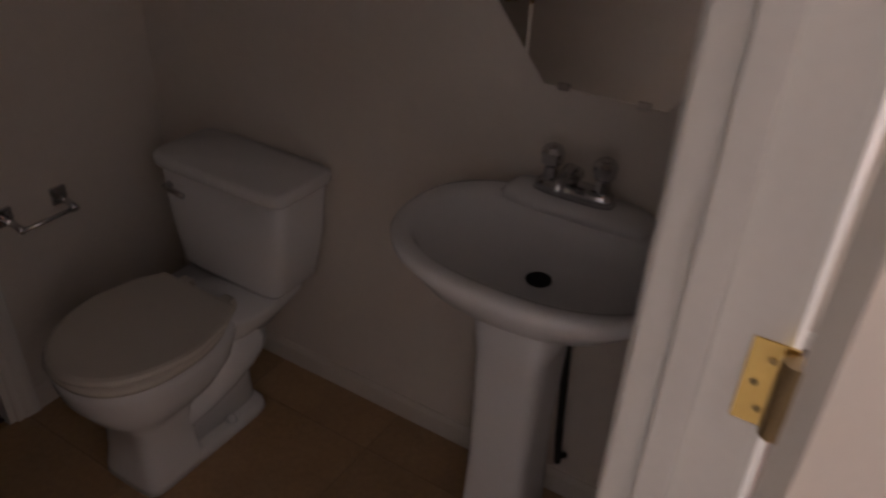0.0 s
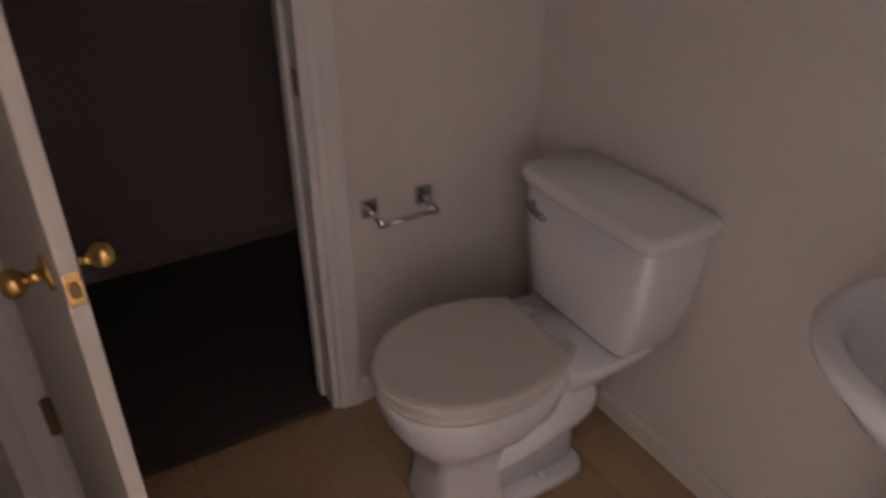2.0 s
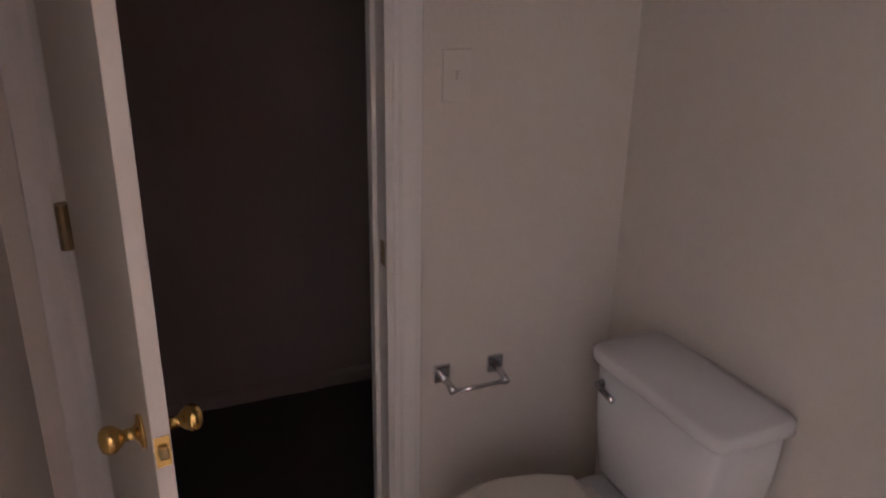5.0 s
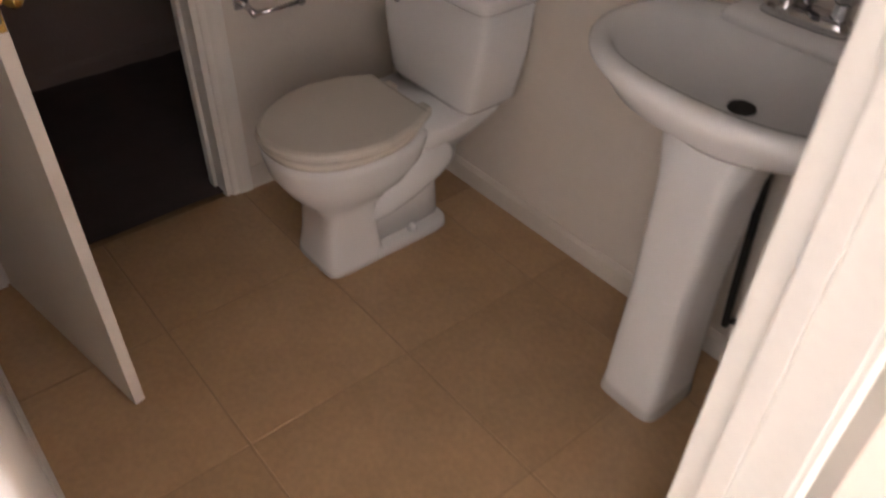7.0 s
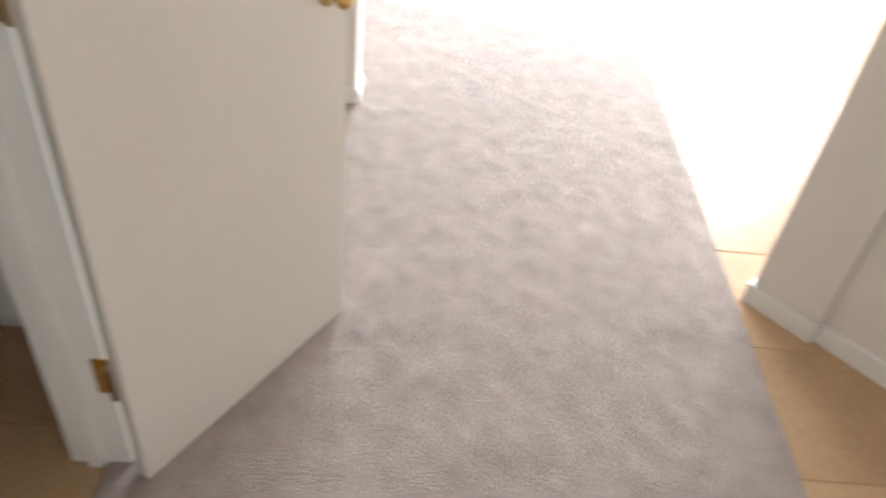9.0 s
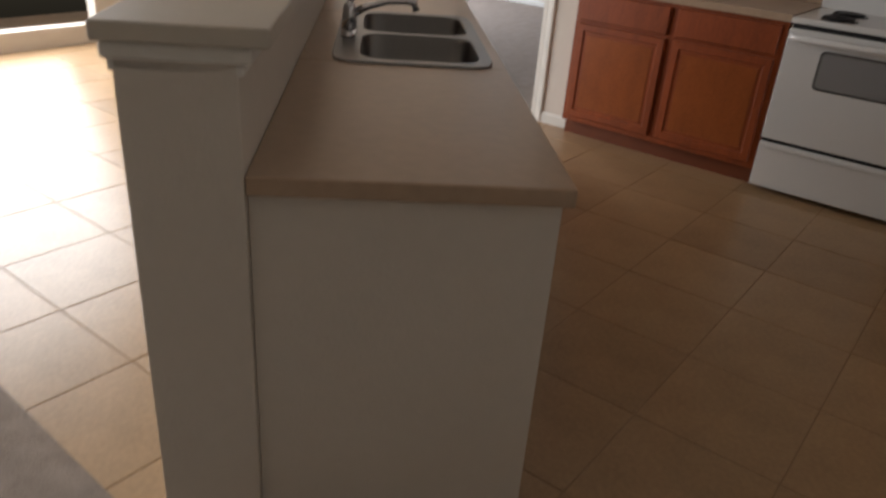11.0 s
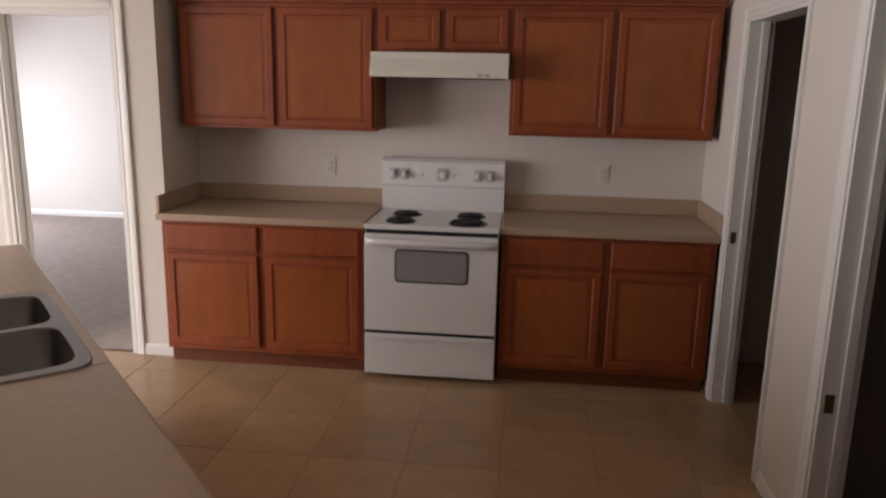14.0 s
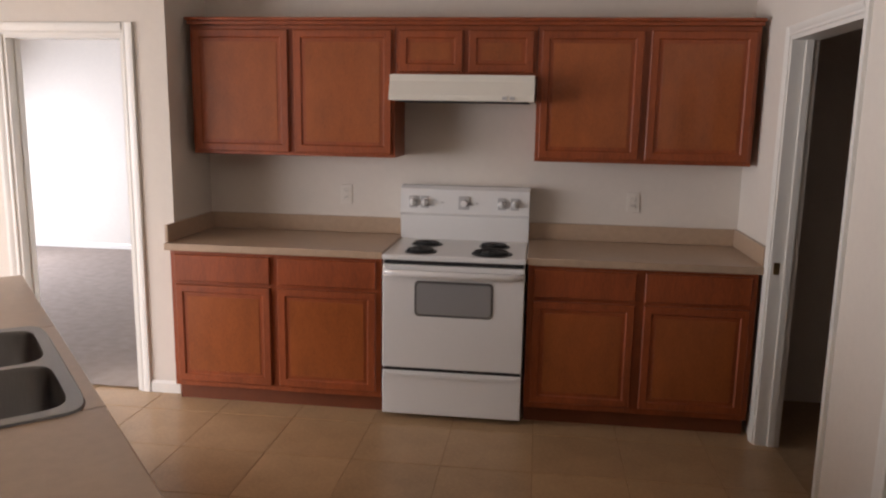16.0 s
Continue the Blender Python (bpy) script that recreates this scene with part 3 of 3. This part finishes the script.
SX0, SX1, SY0, SY1 = 0.94, 1.84, 0.035, 0.54      # sink rim
top = thing("island_counter", ISL, "beige laminate island countertop round a steel sink", "countertop")
part("worktop", box(0.0, 0.0, 0.87, SX0 + 0.02, 0.631, 0.91, 0.006, 3), LAMINATE, top)
part("worktop", box(SX1 - 0.02, 0.0, 0.87, LEN, 0.631, 0.91, 0.006, 3), LAMINATE, top)
part("worktop", box(SX0 + 0.02, 0.0, 0.87, SX1 - 0.02, SY0 + 0.02, 0.91, 0.004), LAMINATE, top)
part("worktop", box(SX0 + 0.02, SY1 - 0.02, 0.87, SX1 - 0.02, 0.631, 0.91, 0.004), LAMINATE, top)


def bowl_bm(x0, x1, y0, y1, z, depth):
    """An open rounded basin with a wall of its own."""
    cx, cy, rx, ry = (x0 + x1) / 2, (y0 + y1) / 2, (x1 - x0) / 2, (y1 - y0) / 2
    s = [(cx, cy, z, rx, ry, 0.35), (cx, cy, z - 0.012, rx - 0.006, ry - 0.006, 0.35), (cx, cy, z - depth + 0.03, rx - 0.016, ry - 0.016, 0.38),
         (cx, cy, z - depth, rx - 0.05, ry - 0.05, 0.45), (cx, cy, z - depth - 0.004, 0.05, 0.05, 1.0)]
    bm = loft(s, 48, ends=False)
    bm.faces.new([v for v in bm.verts][-48:])
    return bm


def kitchen_sink():
    s = thing("kitchen_sink", ISL, "stainless steel double-bowl drop-in kitchen sink", "sink")
    mid = (SX0 + SX1) / 2
    bowls = [(SX0 + 0.045, mid - 0.014, SY0 + 0.04, SY1 - 0.085), (mid + 0.014, SX1 - 0.045, SY0 + 0.04, SY1 - 0.085)]
    rim = bmesh.new()
    # flange pieces round the two bowls
    outer = loft([((SX0 + SX1) / 2, (SY0 + SY1) / 2, 0.911, (SX1 - SX0) / 2, (SY1 - SY0) / 2, 0.2), ((SX0 + SX1) / 2, (SY0 + SY1) / 2, 0.917, (SX1 - SX0) / 2 - 0.004, (SY1 - SY0) / 2 - 0.004, 0.2)], 96, ends=False)
    join(rim, outer)
    ring_out = [v for v in rim.verts][96:192]
    # one face with holes, by filling between edge loops
    edges = [rim.edges.get((ring_out[k], ring_out[(k + 1) % 96])) for k in range(96)]
    for x0, x1, y0, y1 in bowls:
        cx, cy, rx, ry = (x0 + x1) / 2, (y0 + y1) / 2, (x1 - x0) / 2, (y1 - y0) / 2
        loop = []
        for k in range(48):
            a = k * math.tau / 48
            c, q = math.cos(a), math.sin(a)
            loop.append(rim.verts.new((cx + rx * math.copysign(abs(c) ** 0.35, c), cy + ry * math.copysign(abs(q) ** 0.35, q), 0.917)))
        edges += [rim.edges.new((loop[k], loop[(k + 1) % 48])) for k in range(48)]
    bmesh.ops.triangle_fill(rim, use_beauty=True, edges=edges)
    part("rim", rim, STEEL, s)
    for b in bowls:
        bowl = part("bowl", bowl_bm(*b, 0.917, 0.17), STEEL, s, "", True)
        part("drain", rod([((b[0] + b[1]) / 2, (b[2] + b[3]) / 2, 0.744), ((b[0] + b[1]) / 2, (b[2] + b[3]) / 2, 0.749)], [0.042, 0.038], 20), GAP, bowl, "dark drain strainer")
    return s


kitchen_sink()


def kitchen_faucet():
    fx, fy = (SX0 + SX1) / 2, SY1 - 0.04
    f = thing("kitchen_faucet", ISL @ pose(fx, fy, 0.917), "chrome single-lever kitchen faucet with a long spout", "faucet")
    part("deck_plate", loft([(0, 0, 0, 0.12, 0.028, 0.6), (0, 0, 0.012, 0.112, 0.022, 0.6)], 32), CHROME, f, "", True)
    part("column", rod([(0, 0, 0.01), (0, 0, 0.05), (0, 0, 0.085), (0, 0, 0.1)], [0.027, 0.024, 0.022, 0.012], 20), CHROME, f, "", True)
    part("spout", rod([(0, -0.012, 0.06), (0.01, -0.06, 0.085), (0.02, -0.13, 0.105), (0.03, -0.2, 0.108), (0.034, -0.225, 0.1), (0.035, -0.232, 0.075)], [0.014, 0.013, 0.012, 0.012, 0.013, 0.013], 14), CHROME, f, "", True)
    part("lever", rod([(0, 0, 0.095), (0.02, -0.03, 0.135), (0.035, -0.06, 0.165)], [0.009, 0.008, 0.007], 10), CHROME, f, "", True)
    return f


kitchen_faucet()


# ---- powder room ----
def toilet():
    """Local axes: x forward from the wall, y across."""
    t = thing("toilet", pose(-0.198, -6.368, 0), "white two-piece porcelain toilet with its lid down", "toilet")
    part("bowl", loft([(0.505, 0, 0.0, 0.095, 0.102, 0.36), (0.505, 0, 0.025, 0.092, 0.1, 0.36), (0.503, 0, 0.09, 0.084, 0.09, 0.38), (0.498, 0, 0.19, 0.085, 0.088, 0.45), (0.488, 0, 0.225, 0.12, 0.105, 0.62), (0.477, 0, 0.265, 0.168, 0.142, 0.8),
                       (0.467, 0, 0.315, 0.206, 0.17, 0.88), (0.462, 0, 0.365, 0.222, 0.179, 0.9), (0.462, 0, 0.388, 0.224, 0.18, 0.9), (0.462, 0, 0.396, 0.215, 0.172, 0.9)], 48), PORCELAIN, t, "", True)
    part("web", loft([(0.335, 0, 0.0, 0.15, 0.066, 0.4), (0.335, 0, 0.15, 0.145, 0.06, 0.4), (0.33, 0, 0.3, 0.14, 0.07, 0.4)], 36), PORCELAIN, t, "", True)
    part("foot", loft([(0.345, 0, 0.0, 0.172, 0.102, 0.36), (0.345, 0, 0.026, 0.168, 0.098, 0.36), (0.345, 0, 0.036, 0.158, 0.086, 0.36)], 40), PORCELAIN, t, "", True)
    part("rear_deck", loft([(0.2, 0, 0.27, 0.1, 0.09, 0.5), (0.19, 0, 0.325, 0.125, 0.125, 0.5), (0.175, 0, 0.38, 0.14, 0.158, 0.4), (0.175, 0, 0.397, 0.136, 0.155, 0.4)], 40), PORCELAIN, t, "", True)
    for s in (-1, 1):
        part("trapway", rod([(0.47, s * 0.055, 0.12), (0.40, s * 0.066, 0.165), (0.33, s * 0.072, 0.215), (0.275, s * 0.074, 0.255), (0.235, s * 0.07, 0.27), (0.205, s * 0.06, 0.25), (0.19, s * 0.05, 0.2)], [0.02, 0.04, 0.057, 0.066, 0.066, 0.055, 0.03], 18), PORCELAIN, t, "", True)
        part("bolt_cap", loft([(0.31, s * 0.08, 0.034, 0.015, 0.015, 1.0), (0.31, s * 0.08, 0.05, 0.012, 0.012, 1.0), (0.31, s * 0.08, 0.057, 0.004, 0.004, 1.0)], 14), PORCELAIN, t, "round white bolt cap", True)
    part("seat_ring", loft([(0.478, 0, 0.397, 0.208, 0.176, 0.88), (0.478, 0, 0.41, 0.212, 0.181, 0.88), (0.478, 0, 0.417, 0.207, 0.178, 0.88)], 48), SEAT, t, "", True)
    lid = bmesh.new()
    rings = []
    for z, k in ((0.420, 0.985), (0.429, 1.0), (0.437, 0.985), (0.441, 0.94)):
        ring = []
        for q in range(40):
            a = -math.pi / 2 + math.pi * q / 39
            ring.append(lid.verts.new((0.45 + 0.242 * k * max(0.0, math.cos(a)) ** 0.95, 0.184 * k * math.sin(a), z)))
        for yy in (0.165, 0.128, 0.05, -0.05, -0.128, -0.165):
            ring.append(lid.verts.new(((0.352 if abs(yy) > 0.15 else 0.284) + (1 - k) * 0.25, yy * k, z)))
        rings.append(ring)
    skin(lid, rings)
    part("lid", lid, SEAT, t, "closed off-white toilet lid")
    for s in (-1, 1):
        part("lid_hinge", box(0.252, s * 0.075 - 0.02, 0.396, 0.292, s * 0.075 + 0.02, 0.424, 0.006), SEAT, t)
    tank = part("tank", loft([(0.112, 0, 0.396, 0.075, 0.155, 0.26), (0.109, 0, 0.42, 0.088, 0.178, 0.24), (0.103, 0, 0.55, 0.095, 0.2, 0.22), (0.1, 0, 0.69, 0.098, 0.208, 0.22)], 56), PORCELAIN, t, "", True)
    part("tank_lid", loft([(0.102, 0, 0.691, 0.102, 0.216, 0.2), (0.102, 0, 0.697, 0.108, 0.222, 0.2), (0.102, 0, 0.722, 0.108, 0.222, 0.2), (0.102, 0, 0.73, 0.1, 0.215, 0.2)], 56), PORCELAIN, t, "", True)
    part("flush_lever", rod([(0.196, -0.165, 0.645), (0.212, -0.165, 0.645), (0.215, -0.155, 0.644), (0.215, -0.1, 0.638)], [0.011, 0.010, 0.007, 0.008], 10), CHROME, tank, "small chrome flush lever", True)
    return t


toilet()


def pedestal_sink():
    p = thing("pedestal_sink", pose(-0.203, -5.49, 0.03), "white porcelain pedestal sink against the wall", "sink")
    col = [(0.213, -0.012, -0.03, 0.094, 0.082, 0.36), (0.213, -0.012, 0.02, 0.089, 0.077, 0.36), (0.208, -0.015, 0.3, 0.08, 0.07, 0.36), (0.20, -0.015, 0.58, 0.085, 0.078, 0.42), (0.20, -0.01, 0.71, 0.105, 0.11, 0.7)]
    part("pedestal", loft(col, 40), PORCELAIN, p, "", True)
    n = 64
    bm = bmesh.new()

    def ring(z, rx, ry, cx, back):
        out = []
        for k in range(n):
            a = k * math.tau / n
            c, s = math.cos(a), math.sin(a)
            x = cx + rx * math.copysign(abs(c) ** 0.85, c)
            out.append(bm.verts.new((max(back, x), ry * math.copysign(abs(s) ** 0.85, s), z)))
        return out

    rings = [ring(0.67, 0.09, 0.10, 0.20, 0.06), ring(0.705, 0.13, 0.15, 0.205, 0.04), ring(0.745, 0.185, 0.225, 0.21, 0.0), ring(0.775, 0.20, 0.262, 0.21, 0.0), ring(0.795, 0.213, 0.287, 0.21, 0.0),
             ring(0.812, 0.214, 0.29, 0.21, 0.0), ring(0.821, 0.208, 0.285, 0.21, 0.004), ring(0.824, 0.195, 0.272, 0.21, 0.01), ring(0.82, 0.17, 0.254, 0.22, 0.085), ring(0.806, 0.158, 0.243, 0.224, 0.09),
             ring(0.772, 0.138, 0.215, 0.226, 0.1), ring(0.745, 0.09, 0.14, 0.22, 0.1), ring(0.732, 0.05, 0.06, 0.205, 0.1), ring(0.729, 0.026, 0.026, 0.20, 0.1)]
    skin(bm, rings)
    basin = part("basin", bm, PORCELAIN, p, "", True)
    part("ledge", loft([(0.05, 0, 0.815, 0.05, 0.165, 0.5), (0.047, 0, 0.836, 0.045, 0.15, 0.5), (0.045, 0, 0.844, 0.038, 0.136, 0.5)], 44), PORCELAIN, basin, "", True)
    # added dark rod in place of the shadow gap beside the wall
    part("pedestal_shade", rod([(0.085, 0.03, 0.68), (0.07, 0.035, 0.5), (0.062, 0.045, 0.25), (0.05, 0.05, 0.13), (0.005, 0.05, 0.11)], 0.009, 10), GAP, p, "dark rod standing in for the shaded gap behind the pedestal", True)
    part("drain", rod([(0.20, 0, 0.722), (0.20, 0, 0.7325)], [0.026, 0.025], 18), GAP, basin, "dark drain hole")
    return p


pedestal_sink()


def bath_faucet():
    f = thing("sink_faucet", pose(-0.155, -5.5, 0.874), "chrome two-handle centerset sink faucet", "faucet")
    part("base", loft([(0, 0, 0, 0.028, 0.085, 0.6), (0, 0, 0.02, 0.024, 0.08, 0.6), (0, 0, 0.028, 0.016, 0.07, 0.6)], 32), CHROME, f, "", True)
    part("spout", rod([(0, 0, 0.015), (0.008, 0, 0.05), (0.04, 0, 0.072), (0.085, 0, 0.062), (0.1, 0, 0.045)], [0.02, 0.018, 0.014, 0.012, 0.012], 14), CHROME, f, "", True)
    for s in (-1, 1):
        grip = part("handle", rod([(0, s * 0.055, 0.02), (0, s * 0.055, 0.05), (0, s * 0.055, 0.058), (0, s * 0.055, 0.082), (0, s * 0.055, 0.092)], [0.017, 0.014, 0.022, 0.025, 0.017], 8), CHROME, f)
        part("cap", rod([(0, s * 0.055, 0.0915), (0, s * 0.055, 0.097)], [0.012, 0.008], 12), CHROME, grip)
    return f


bath_faucet()
mir = thing("wall_mirror", pose(BX0, -5.486, 1.07), "frameless mirror with cut corners above the sink", "mirror")


def cut_plate(x0, x1, half, h, cx, cz, inset=0.0):
    """An eight-sided upright plate."""
    a, lo, hi = half - inset, inset, h - inset
    ring = [(-a + cx, lo), (a - cx, lo), (a, lo + cz), (a, hi - cz), (a - cx, hi), (-a + cx, hi), (-a, hi - cz), (-a, lo + cz)]
    bm = bmesh.new()
    return skin(bm, [[bm.verts.new((x, y, z)) for y, z in ring] for x in (x0, x1)])


part("backing", cut_plate(0.0, 0.004, 0.236, 0.78, 0.115, 0.14), TRIM, mir)
part("glass", cut_plate(0.0045, 0.010, 0.238, 0.78, 0.115, 0.14, 0.0), MIRROR, mir)
for y in (-0.08, 0.08):
    part("clip", box(0.0105, y - 0.012, -0.006, 0.014, y + 0.012, 0.008, 0.0005), CHROME, mir)


def paper_holder():
    h = thing("toilet_paper_holder", pose(0.226, BY0, 0.597), "empty chrome toilet paper holder on the wall", "paper holder")
    for s in (-1, 1):
        part("post", box(s * 0.075 - 0.022, 0.0, -0.024, s * 0.075 + 0.022, 0.010, 0.024, 0.003), CHROME, h)
        part("arm", rod([(s * 0.075, 0.008, 0), (s * 0.074, 0.055, -0.010), (s * 0.072, 0.076, -0.018)], [0.012, 0.009, 0.011], 10), CHROME, h, "", True)
    part("roller", rod([(-0.072, 0.073, -0.017), (0.072, 0.073, -0.017)], 0.006, 10), CHROME, h, "", True)
    return h


paper_holder()
outlet(pose(0.275, BY0, 1.335, 0, 0, 180), "white light switch beside the closet doorway", True)


# ---- floor tiles ----
def tile_mesh(w, h):
    bm = bmesh.new()
    rings = []
    for z, k in ((-0.004, 0.0), (0.0025, 0.0), (0.0035, 0.002)):
        rings.append([bm.verts.new((sx * (w / 2 - k), sy * (h / 2 - k), z)) for sx, sy in ((-1, -1), (1, -1), (1, 1), (-1, 1))])
    skin(bm, rings)
    return mesh_of("tile", bm, TILE)


def lay_tiles(name, x0, y0, x1, y1, ox, oy, size, label):
    floor_ob = tagged(part(name, box(x0, y0, -0.021, x1, y1, -0.012), GROUT), label, "floor", "", "structure")
    shapes, gap = {}, 0.004
    for i in range(math.floor((x0 - ox) / size), math.ceil((x1 - ox) / size)):
        for j in range(math.floor((y0 - oy) / size), math.ceil((y1 - oy) / size)):
            a0, a1 = max(x0, ox + i * size + gap / 2), min(x1, ox + (i + 1) * size - gap / 2)
            b0, b1 = max(y0, oy + j * size + gap / 2), min(y1, oy + (j + 1) * size - gap / 2)
            if a1 - a0 < 0.02 or b1 - b0 < 0.02:
                continue
            key = (round(a1 - a0, 3), round(b1 - b0, 3))
            shapes[key] = shapes.get(key) or tile_mesh(*key)
            t = new("tile", shapes[key])
            t.parent = floor_ob
            t.location = ((a0 + a1) / 2, (b0 + b1) / 2, random.uniform(-0.0004, 0.0004))
    return floor_ob


lay_tiles("tile_floor", XW, -3.56, XE + 0.1, YB, 0.396, -0.52, 0.434, "tan ceramic floor tiles of the kitchen and dining area")
lay_tiles("tile_floor", BX0, BY0 - 0.02, BX1, -5.105, 0.396, -5.505, 0.434, "tan ceramic floor tiles of the powder room")
